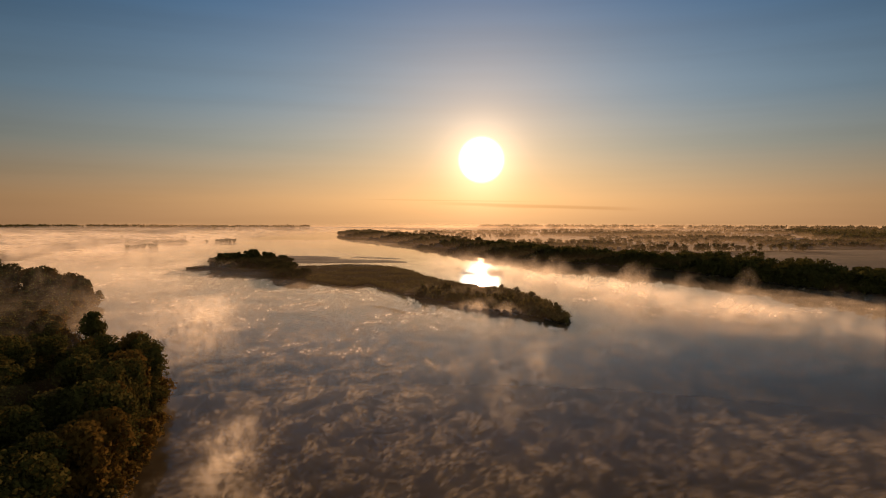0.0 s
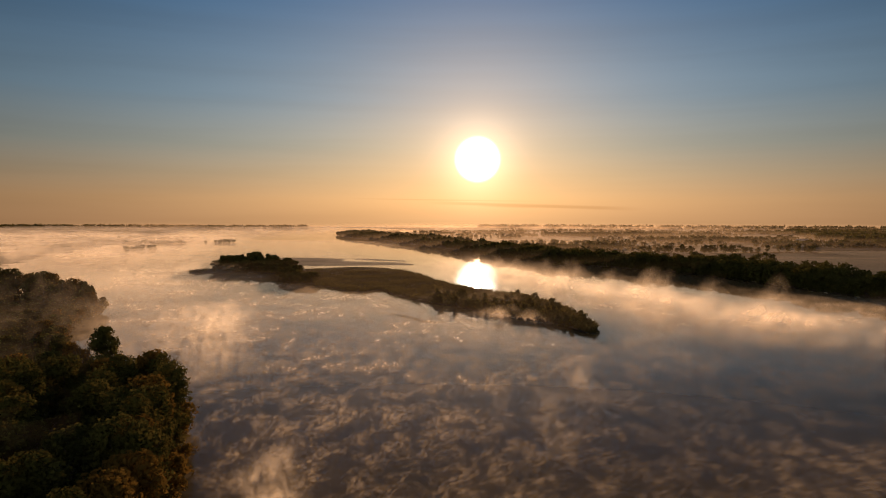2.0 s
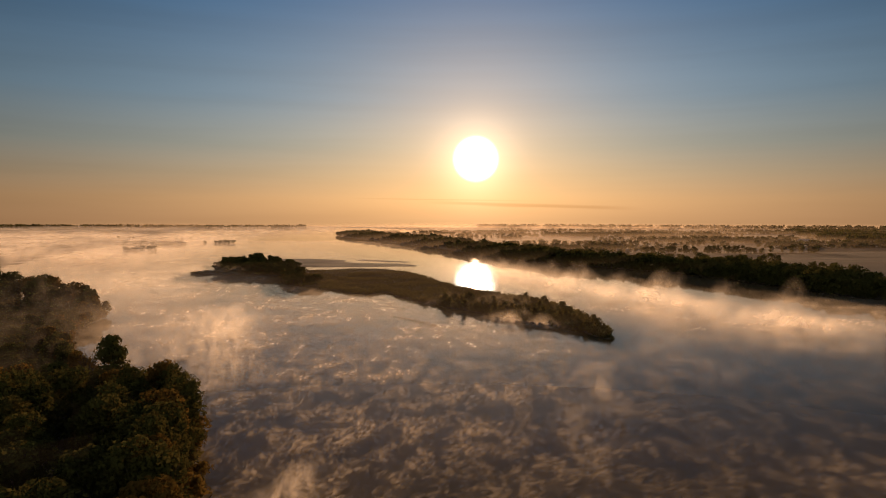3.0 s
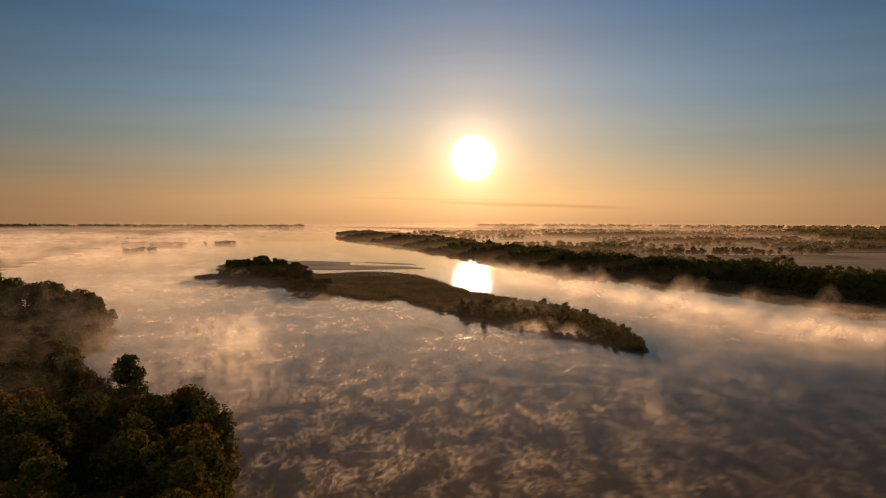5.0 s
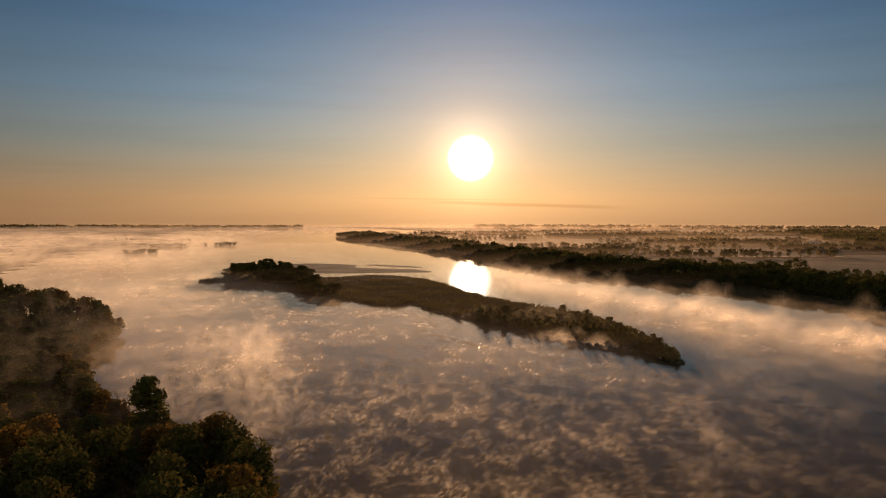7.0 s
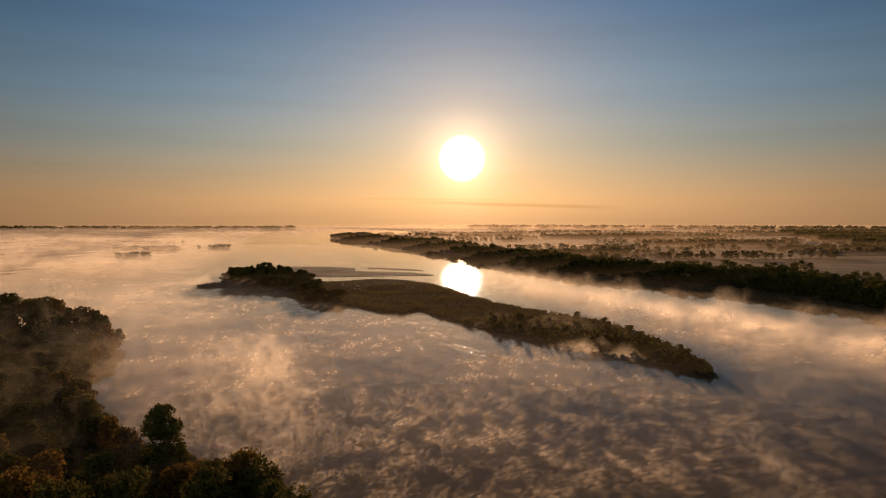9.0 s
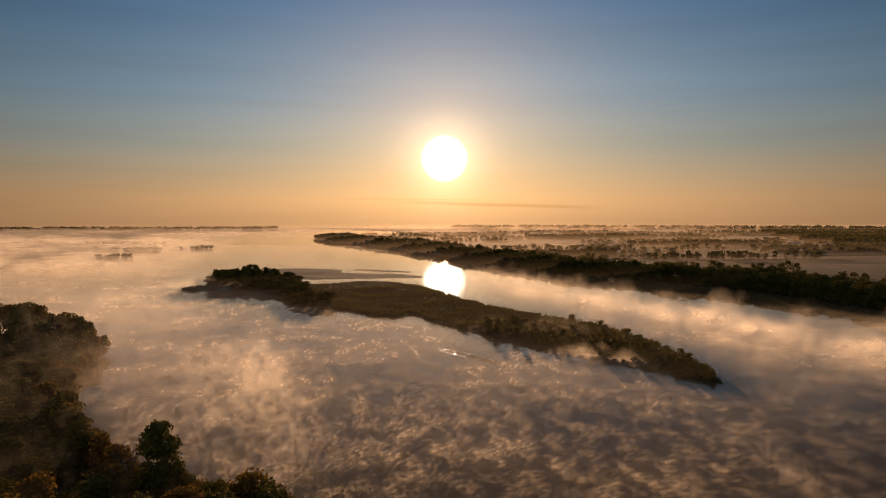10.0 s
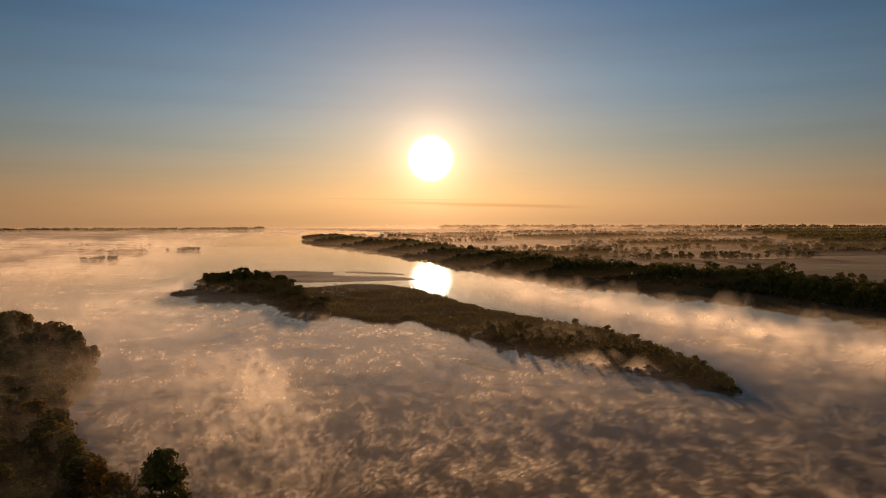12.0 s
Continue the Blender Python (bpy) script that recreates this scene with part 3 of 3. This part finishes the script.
# island: shrubs, trees and reeds
shrub_zone = np.array([(-26, 425), (-14, 404), (1, 385), (11, 367), (21, 357), (28, 342), (37, 334), (45, 321), (50, 306), (54, 298), (59, 318), (58, 345), (56, 374), (52, 396), (46, 420), (30, 425), (0, 440)], float)
pts = scatter(rng, shrub_zone, 5.8)
pts = pts[signed(pts, ISLAND) > 1.0]
for p, h in zip(pts, ground_height(pts)):
    stand(SHRUB[rng.integers(0, 3)], p, h, rng.uniform(0.75, 1.25) * np.interp(p[1], [298, 330], [0.7, 1.0]), rng.uniform(0, 6.28), "shrubs on the island")
stand(SHRUB[1], (39, 449), 0.8, 1.2, 0.3, "shrubs on the island")
pts = scatter(rng, shrub_zone, 2.7)
pts = pts[signed(pts, ISLAND) > 0.2]
woods("island_thicket", 68, pts, rng.uniform(2.0, 3.8, len(pts)) * np.interp(pts[:, 1], [298, 330], [0.65, 1.0]), 0.5, 48, "dense dark willow thicket on the island", SHRUB_LEAF, 0.75, "thicket")
# low willow scrub in patches over the meadow, thicker at its near edge
pts = scatter(rng, ISLAND, 3.1)
edge = signed(pts, ISLAND)
grown = np.maximum(waves2(pts, 46, 14) + 0.5 * waves2(pts, 15, 13) - 0.05, 1.2 * np.exp(-np.maximum(edge, 0) / 7) * (waves2(pts, 24, 17) > -0.5))
keep = (edge > 0.4) & (pts[:, 1] > 400) & (pts[:, 1] < 660) & (grown > 0.1)
pts, grown = pts[keep], grown[keep]
woods("island_scrub", 58, pts, np.clip(0.9 + 1.5 * grown, 0.8, 2.8) * rng.uniform(0.7, 1.1, len(pts)), 0.5, 34, "low dark willow scrub in patches over the island", SHRUB_LEAF, 0.85, "scrub")
head_zone = np.array([(-228, 700), (-222, 655), (-205, 640), (-180, 635), (-157, 622), (-145, 582), (-138, 552), (-128, 560), (-132, 620), (-148, 670), (-175, 715), (-205, 735)], float)
pts = np.concatenate([scatter(rng, head_zone, 8.2), [(-131, 541), (-125, 535), (-118, 532), (-112, 531), (-108, 533), (-122, 545), (-114, 541), (-106, 540), (-128, 556)]])
for p, h in zip(pts, ground_height(pts)):
    stand(MID[rng.integers(0, 2)], p, h, np.interp(p[1], [520, 545, 575, 640, 720], [0.40, 0.50, 0.40, 0.52, 0.80]) * rng.uniform(0.8, 1.1), rng.uniform(0, 6.28), "trees on the island", 0.8)
pts = scatter(rng, ISLAND, 1.75, 0.6)
keep = (signed(pts, ISLAND) > 0.4) & (pts[:, 1] < 700)
pts = pts[keep]
woods("island_reeds", 63, pts, rng.uniform(0.5, 1.15, len(pts)) * np.interp(pts[:, 1], [560, 650], [1.0, 0.5]), 0.5, 8, "olive brown reeds and tall grass covering the island", REED, 0.9, "reeds")

FARM = (752, 1452)
PONDS = ((420, 1250, 40, 16), (465, 1010, 85, 9), (330, 1592, 60, 16), (245, 1490, 70, 14), (660, 1085, 90, 8))
# plain beyond the far bank: rows and groups of trees, and woods on the horizon
pts = []
for k in range(54):
    c = np.array([rng.uniform(-0.1, 0.75), 1.0]) * (980 + 2500 * rng.random() ** 1.2)
    a = rng.normal(0.1, 0.22)
    m = rng.integers(8, 34)
    step = np.cumsum(rng.uniform(3, 13, m))
    pts.append(c + np.stack([np.cos(a) * step, np.sin(a) * step], 1) + rng.normal(0, 4, (m, 2)))
for k in range(36):
    c = np.array([rng.uniform(-0.08, 0.7), 1.0]) * (950 + 2000 * rng.random() ** 1.2)
    m = rng.integers(8, 30)
    pts.append(c + rng.normal(0, 1, (m, 2)) * (24, 14))
# groups close behind the bank wood
for x, y, m in ((300, 690, 5), (336, 650, 5), (285, 790, 5), (250, 820, 7), (180, 930, 7), (330, 780, 5)):
    pts.append(np.array((x, y)) + rng.normal(0, 1, (m, 2)) * (16, 9))
pts = np.concatenate(pts)
pts = pts[(-signed(pts, RIVER) > 30) & ~inside(pts, RIGHT_WOOD)]
woods("field_trees", 64, pts, rng.uniform(6.0, 12.5, len(pts)), 1.5, 90, "rows and groups of trees in misty meadows", LEAF, 0.55)
big = np.array([(900, 1500), (1100, 1300), (1700, 1150), (3000, 1500), (3600, 3200), (1500, 3000), (1050, 2000)], float)
pts = scatter(rng, big, 25)
pts = pts[np.hypot(pts[:, 0] - FARM[0], (pts[:, 1] - FARM[1] + 90) / 3) > 60]
woods("far_woods", 65, pts, rng.uniform(11, 17, len(pts)), 5.5, 26, "wide dark wood far out in the plain", LEAF, 1.0)
pts = np.concatenate([np.stack([rng.uniform(x0, x1, m), y + rng.normal(0, 14, m)], 1) for x0, x1, y, m in ((560, 900, 1230, 70), (700, 1300, 1010, 110), (420, 700, 1500, 60), (300, 700, 2100, 90), (-60, 300, 2500, 70), (500, 1400, 2500, 120))])
woods("field_woods", 59, pts, rng.uniform(9, 14, len(pts)), 3.2, 44, "long dark belts of wood between the meadows", LEAF, 0.9)
ring = []
for k in range(1500):
    a = rng.uniform(-0.85, 0.9)
    d = rng.uniform(4300, 4900)
    ring.append((math.sin(a) * d, math.cos(a) * d))
ring = np.array(ring)
tall = rng.uniform(15, 25, len(ring))
woods("horizon_woods", 66, ring[ring[:, 0] > 250], tall[ring[:, 0] > 250], 6.0, 24, "dark line of woods on the horizon", LEAF, 1.0)
left = ring[ring[:, 0] < -900]
woods("horizon_woods", 57, left, rng.uniform(13, 19, len(left)), 6.0, 16, "thin dark line of woods above the fog", LEAF, 1.4)
fog_trees = np.concatenate([np.array((x, y)) + rng.normal(0, 1, (m, 2)) * (sx, 9) for x, y, m, sx in (
    (-490, 1125, 16, 9), (-560, 1390, 26, 26), (-470, 1460, 12, 20), (-640, 1420, 10, 16), (-900, 1250, 14, 22), (-700, 1700, 20, 40))])
woods("fog_bank_trees", 67, fog_trees, rng.uniform(4.5, 7.5, len(fog_trees)), 1.4, 110, "treetops standing out of river fog", LEAF, 0.8)


def pond(x, y, a, b):
    """A shallow flooded hollow in the meadow."""
    ang = np.linspace(0, 2 * np.pi, 40, endpoint=False)
    r = 1 + 0.25 * np.sin(2 * ang + x) + 0.12 * np.sin(5 * ang + y)
    z = float(ground_height(np.array([[x, y]]))[0]) + 0.5
    bm = bmesh.new()
    bm.faces.new([bm.verts.new((x + a * k * math.cos(t), y + b * k * math.sin(t), z)) for t, k in zip(ang, r)])
    me = bpy.data.meshes.new("pond")
    bm.to_mesh(me)
    bm.free()
    me.materials.append(WATER)
    tagged(new("pond", me), "shallow flooded hollow shining in the meadow", "pond", kind="structure")


for spec in PONDS:
    pond(*spec)


def prism(corners, height):
    """A box on a ring of ground corners."""
    bm = bmesh.new()
    low = [bm.verts.new((*c, 0)) for c in corners]
    top = [bm.verts.new((*c, height)) for c in corners]
    bm.faces.new(low[::-1])
    bm.faces.new(top)
    for k in range(len(low)):
        bm.faces.new((low[k], low[(k + 1) % len(low)], top[(k + 1) % len(low)], top[k]))
    return bm


def barn(x, y):
    z = float(ground_height(np.array([[x, y]]))[0])
    wall_mat, n = material("limewash")
    n.add("ShaderNodeOutputMaterial", Surface=n.add("ShaderNodeBsdfPrincipled", Base_Color=n.ramp(n.noise(place(n), 0.8, 4.0), [(0.3, (0.62, 0.58, 0.52)), (0.7, (0.8, 0.77, 0.72))]), Roughness=0.9).outputs[0])
    roof_mat, n = material("sheet_roof")
    n.add("ShaderNodeOutputMaterial", Surface=n.add("ShaderNodeBsdfPrincipled", Base_Color=n.ramp(n.noise(place(n), 0.5, 4.0), [(0.3, (0.35, 0.33, 0.31)), (0.7, (0.55, 0.52, 0.48))]), Roughness=0.35, Metallic=0.6).outputs[0])
    thing = new("barn")
    thing.location = (x, y, z - 0.2)
    bits = [("wall", prism([(-11, -5), (11, -5), (11, 5), (-11, 5)], 6.0), wall_mat)]
    bm = bmesh.new()
    ridge = [[bm.verts.new((sx * 12, sy * 6, 5.7)) for sy in (-1, 1)] + [bm.verts.new((sx * 12, 0, 10.0))] for sx in (-1, 1)]
    (a, b, c), (d, e, f) = ridge
    for face in ((a, d, f, c), (b, c, f, e), (a, c, b), (d, e, f), (a, b, e, d)):
        bm.faces.new(face)
    bits.append(("roof", bm, roof_mat))
    bits.append(("door", prism([(-2, -5.12), (2, -5.12), (2, -5.0), (-2, -5.0)], 4.0), BARK))
    for name, bm, mat in bits:
        me = bpy.data.meshes.new(name)
        bm.to_mesh(me)
        bm.free()
        me.materials.append(mat)
        part(name, me, thing)
    tagged(thing, "pale limewashed barn with a sheet-metal roof in fields", "barn")


barn(*FARM)
for src in (*NEAR, *NEXT, LONE, BARE, *MID, *SHRUB):
    for o in (*src.children_recursive, src):
        bpy.data.objects.remove(o)


# ---- mist ----
def sheet(name, xs, ys, mat, label, height, thick):
    """A low level layer of steam. Its droplets catch the low sun edge on, so its normals point towards the sun."""
    X, Y = np.meshgrid(xs, ys)
    p = np.stack([X.ravel(), Y.ravel()], 1)
    d, f = thick(p), grid_faces(len(xs), len(ys))
    f = f[d[f].max(1) > 0.01]
    used, f = np.unique(f, return_inverse=True)
    me = mesh_from(name, np.column_stack([p, height(p)])[used], f.reshape(-1, 4), mat, True)
    me.attributes.new("thickness_of_mist", "FLOAT", "POINT").data.foreach_set("value", d[used].astype(np.float32))
    toward = Vector((SUN.x, SUN.y, 0.12)).normalized()
    me.normals_split_custom_set_from_vertices([tuple(toward)] * len(used))
    return tagged(new(name, me), label, "mist", kind="stuff")


def on_river(p, soft=10):
    return np.clip(np.minimum(signed(p, RIVER), -signed(p, ISLAND)) / soft, 0, 1)


def curtains(name, seed, ys, reach, step, tall, thick, mat, label, levels=6, tilt=0.2, rough=0.35):
    """Upright veils of droplets one behind another across the view, so that together they fill a space."""
    rng = np.random.default_rng(seed)
    vs, fs, ds, off = [], [], [], 0
    rise = np.linspace(0, 1, levels)
    profile = np.minimum(1.0, 0.3 + 2.4 * rise) * (1 - rise) ** 1.3 * 1.5
    for y in ys:
        x0, x1 = reach(y)
        x = np.arange(float(x0), x1 + step, step)
        p = np.stack([x, np.full(len(x), float(y))], 1)
        p[:, 1] += waves2(p * np.array([1, 0]) + rng.uniform(0, 900, 2), step * 9, seed + 1) * step * 0.6
        d = thick(p)
        if d.max() < 0.002:
            continue
        high = tall(p) * np.maximum(0.3, 0.85 + rough * waves2(p + rng.uniform(0, 30, 2), step * 8, seed + 2))
        base = np.maximum(ground_height(p), 0.0) + 0.05
        for lv, pr in zip(rise, profile):
            vs.append(np.column_stack([p[:, 0] + 0.25 * lv * high, p[:, 1] + tilt * lv * high, base + lv * high]))
            ds.append(d * pr)
        fs.append(grid_faces(len(x), levels) + off)
        off += len(x) * levels
    f, d = np.concatenate(fs), np.concatenate(ds)
    f = f[d[f].max(1) > 0.002]
    used, f = np.unique(f, return_inverse=True)
    me = mesh_from(name, np.concatenate(vs)[used], f.reshape(-1, 4), mat, True)
    me.attributes.new("thickness_of_mist", "FLOAT", "POINT").data.foreach_set("value", d[used].astype(np.float32))
    return tagged(new(name, me), label, "mist", kind="stuff")


# steam curling over the water
rng = np.random.default_rng(79)


def film_veil(p):
    right = np.interp(p[:, 0] - 0.28 * (p[:, 1] - 200), [-20, 70], [0.0, 0.86]) * np.interp(p[:, 1], [90, 130, 170, 260, 320], [0.1, 0.3, 0.85, 1.0, 0.1])
    channel = 0.8 * np.clip((p[:, 0] - np.interp(p[:, 1], [300, 420, 500, 600, 750, 1000, 1300], [60, 50, 0, -40, -60, -160, -260])) / 20, 0, 1) * np.interp(p[:, 1], [400, 470, 1100, 1500], [0, 1, 1, 0.3])
    shore = np.clip(-signed(p, ISLAND) / 16, 0.15, 1)
    return on_river(p, 12) * shore * (1 - right) * (1 - channel)


for level, share in ((0.25, 0.22), (0.6, 0.20), (1.0, 0.14)):
    sheet("river_steam", graded(-760, 420, -260, 230, 9, 1.15), graded(-60, 1600, 60, 700, 9, 1.12), MIST_FILM, "thin orange steam curling over the river",
          lambda p: level + 0 * p[:, 0], lambda p: share * film_veil(p) * np.interp(p[:, 1], [-60, 70, 130, 200, 260, 330, 450, 600, 1500], [0.17, 0.2, 0.27, 0.46, 1.1, 2.7, 3.0, 2.7, 2.6]))


def plume(seed, y0, y1, gap, middle, slope, left, right, high, thick, mat, step=3.0):
    """A tall plume along a slanting line, thin towards its ends, with a long tail on one side."""
    def body(p):
        off = p[:, 0] - middle - slope * (p[:, 1] - 0.5 * (y0 + y1)) - 0.9 * right * waves2(p * np.array([0.15, 1.0]), 34, seed)
        across = np.where(off < 0, np.exp(-(off / left) ** 2), np.exp(-(off / right) ** 2))
        return across * np.sin(np.pi * np.clip((p[:, 1] - y0) / (y1 - y0), 0, 1)) ** 0.7
    spread = 0.5 * abs(slope) * (y1 - y0)
    curtains("steam_plume", seed, np.arange(y0, y1, gap), lambda y: (middle - spread - 2.2 * left, middle + spread + 2.2 * right), step,
             lambda p: high * (0.45 + 0.55 * body(p)), lambda p: thick * body(p), mat, "tall sunlit plume of steam rising off the river", 7, 0.3, 0.5)


for spec in (
        (91, 205, 390, 7.0, -100, -0.25, 30, 8, 13, 0.15, MIST_PLUME), (92, 86, 150, 5.0, -38, -0.22, 5, 4, 9, 0.24, MIST_PLUME, 2.0), (93, 178, 250, 5.0, 30, 0.1, 5, 3, 8, 0.07, MIST_PLUME, 2.0),
        (94, 140, 200, 5.0, 16, 0.1, 4, 3, 6, 0.07, MIST_PLUME, 2.0), (95, 215, 310, 8.0, 72, 0.1, 14, 8, 8, 0.05, MIST_PLUME), (96, 316, 358, 6.0, 25, -0.5, 13, 9, 9, 0.28, MIST_BANK),
        (97, 360, 440, 9.0, 12, -0.5, 26, 20, 8, 0.08, MIST_BANK), (98, 600, 690, 10.0, -228, -0.3, 30, 12, 13, 0.16, MIST_BANK), (99, 600, 640, 8.0, -196, -0.3, 18, 14, 9, 0.16, MIST_BANK),
        (100, 400, 620, 16.0, -215, -0.5, 70, 30, 14, 0.10, MIST_BANK, 6.0)):
    plume(*spec)


STEAM_LINE = np.array([(204, 120), (180, 215), (158, 285), (134, 360), (108, 440), (78, 530), (50, 630), (14, 760)], float)


def bank_veil(p):
    """A long bank in mid-channel, sharp towards the far shore and drawn out towards the near one."""
    mid = np.interp(p[:, 1], STEAM_LINE[:, 1], STEAM_LINE[:, 0]) + 9 * waves2(p * np.array([0.2, 1]), 55, 28)
    off = p[:, 0] - mid
    across = np.where(off > 0, np.exp(-(off / 15) ** 2), np.exp(-(off / 42) ** 2))
    return across * np.interp(p[:, 1], [220, 330, 520, 660, 760], [0, 0.9, 1.0, 0.6, 0.0]) * np.clip(0.8 + 0.5 * waves2(p, 46, 23), 0.2, 1.2) * np.clip(-signed(p, ISLAND) / 14, 0, 1)


curtains("bank_steam", 101, np.arange(190, 760, 7.0), lambda y: (-40, 230), 4.0, lambda p: 13.0 + 5 * waves2(p, 36, 24), lambda p: 0.28 * bank_veil(p), MIST_BANK, "glowing bank of steam along the far channel", 7, 0.3, 0.4)


# fog over the left plain and the upper river
def fog_veil(p):
    shore = np.interp(p[:, 1], [400, 600, 800, 1200, 2000, 3500, 5000], [-210, -250, -270, -350, -520, -400, 500])
    return np.clip((shore - p[:, 0]) / 160, 0, 1) * np.clip((p[:, 1] - 420) / 300, 0, 1) * np.clip(0.75 + 0.4 * waves2(p, 240, 31), 0.25, 1)


for level, share in ((3.0, 0.5), (7.5, 0.42), (12.0, 0.3)):
    sheet("fog_sea", graded(-4600, 700, -640, -160, 20, 1.12), graded(425, 4900, 430, 1300, 20, 1.1), FOG_LAYER, "pale fog sea lying over the flooded plain",
          lambda p: level * (1 + 0.3 * waves2(p, 120, 15) + 0.15 * waves2(p, 45, 16)), lambda p: share * fog_veil(p))
curtains("fog_tower", 102, np.concatenate([np.arange(440, 900, 26.0), np.arange(900, 2000, 60.0)]), lambda y: (-0.75 * y - 60, -0.13 * y - 90), 12.0, lambda p: 15.0 + 5 * waves2(p, 90, 26),
         lambda p: 0.2 * fog_veil(p), MIST_BANK, "fog drifting in columns over the upper river", 7, 0.3, 0.5)


# mist lying in the meadows behind the far bank
def meadow_veil(p):
    land = -signed(p, RIVER)
    return np.clip((land - 60) / 160, 0, 1) * np.clip(0.1 + 0.9 * waves2(p * np.array([0.45, 1.0]), 260, 41), 0.02, 1) * np.interp(p[:, 0] / p[:, 1], [0.0, 0.3, 0.55], [1.0, 0.6, 0.12])


sheet("meadow_mist", graded(-700, 4300, 60, 900, 30, 1.08), graded(600, 4900, 640, 1800, 30, 1.1), FOG_LAYER, "low strips of mist lying between the meadows",
      lambda p: ground_height(p) + 3.0 * (1 + 0.3 * waves2(p, 150, 44)), lambda p: 0.07 * meadow_veil(p))


def plain_haze(p):
    return np.clip((-signed(p, RIVER) + 140) / 200, 0.3, 1) * np.interp(p[:, 0] / p[:, 1], [-0.6, -0.3, -0.1, 0.15, 0.45, 0.8], [0.0, 0.4, 1.0, 1.0, 0.5, 0.35])


for y, high, d in ((600, 19, 0.03), (690, 19, 0.05), (790, 20, 0.07), (900, 20, 0.10), (1020, 22, 0.13), (1170, 24, 0.17), (1350, 25, 0.22), (1600, 26, 0.26), (1900, 28, 0.30), (2400, 30, 0.36), (3200, 34, 0.45), (4000, 38, 0.55), (4250, 42, 0.55)):
    curtains("morning_haze", 77, [y], lambda y: (-0.85 * y, 0.9 * y), 40.0, lambda p: high + 0 * p[:, 0], lambda p: d * plain_haze(p), HAZE, "thin morning haze over the wide plain", 8, 0.2, 0.05)
curtains("morning_haze", 78, np.arange(300, 660, 30.0), lambda y: (-250, 80), 12.0, lambda p: 16.0 + 0 * p[:, 0], lambda p: 0.014 * np.interp(p[:, 0], [-250, -200, 40, 80], [0, 1, 1, 0]), HAZE, "faint haze in the air over island and shore", 8, 0.2, 0.1)
curtains("morning_haze", 79, np.arange(100, 430, 12.0), lambda y: (-330, -40 - 0.28 * max(y - 100, 0)), 10.0, lambda p: 24.0 + 5 * waves2(p, 70, 27),
         lambda p: np.interp(p[:, 1], [100, 260, 430], [0.005, 0.013, 0.04]) * np.clip((-50 - 0.3 * np.maximum(p[:, 1] - 110, 0) - p[:, 0]) / 40, 0, 1), MIST_BANK, "faint mist drifting through the near bank wood", 9, 0.4, 0.4)
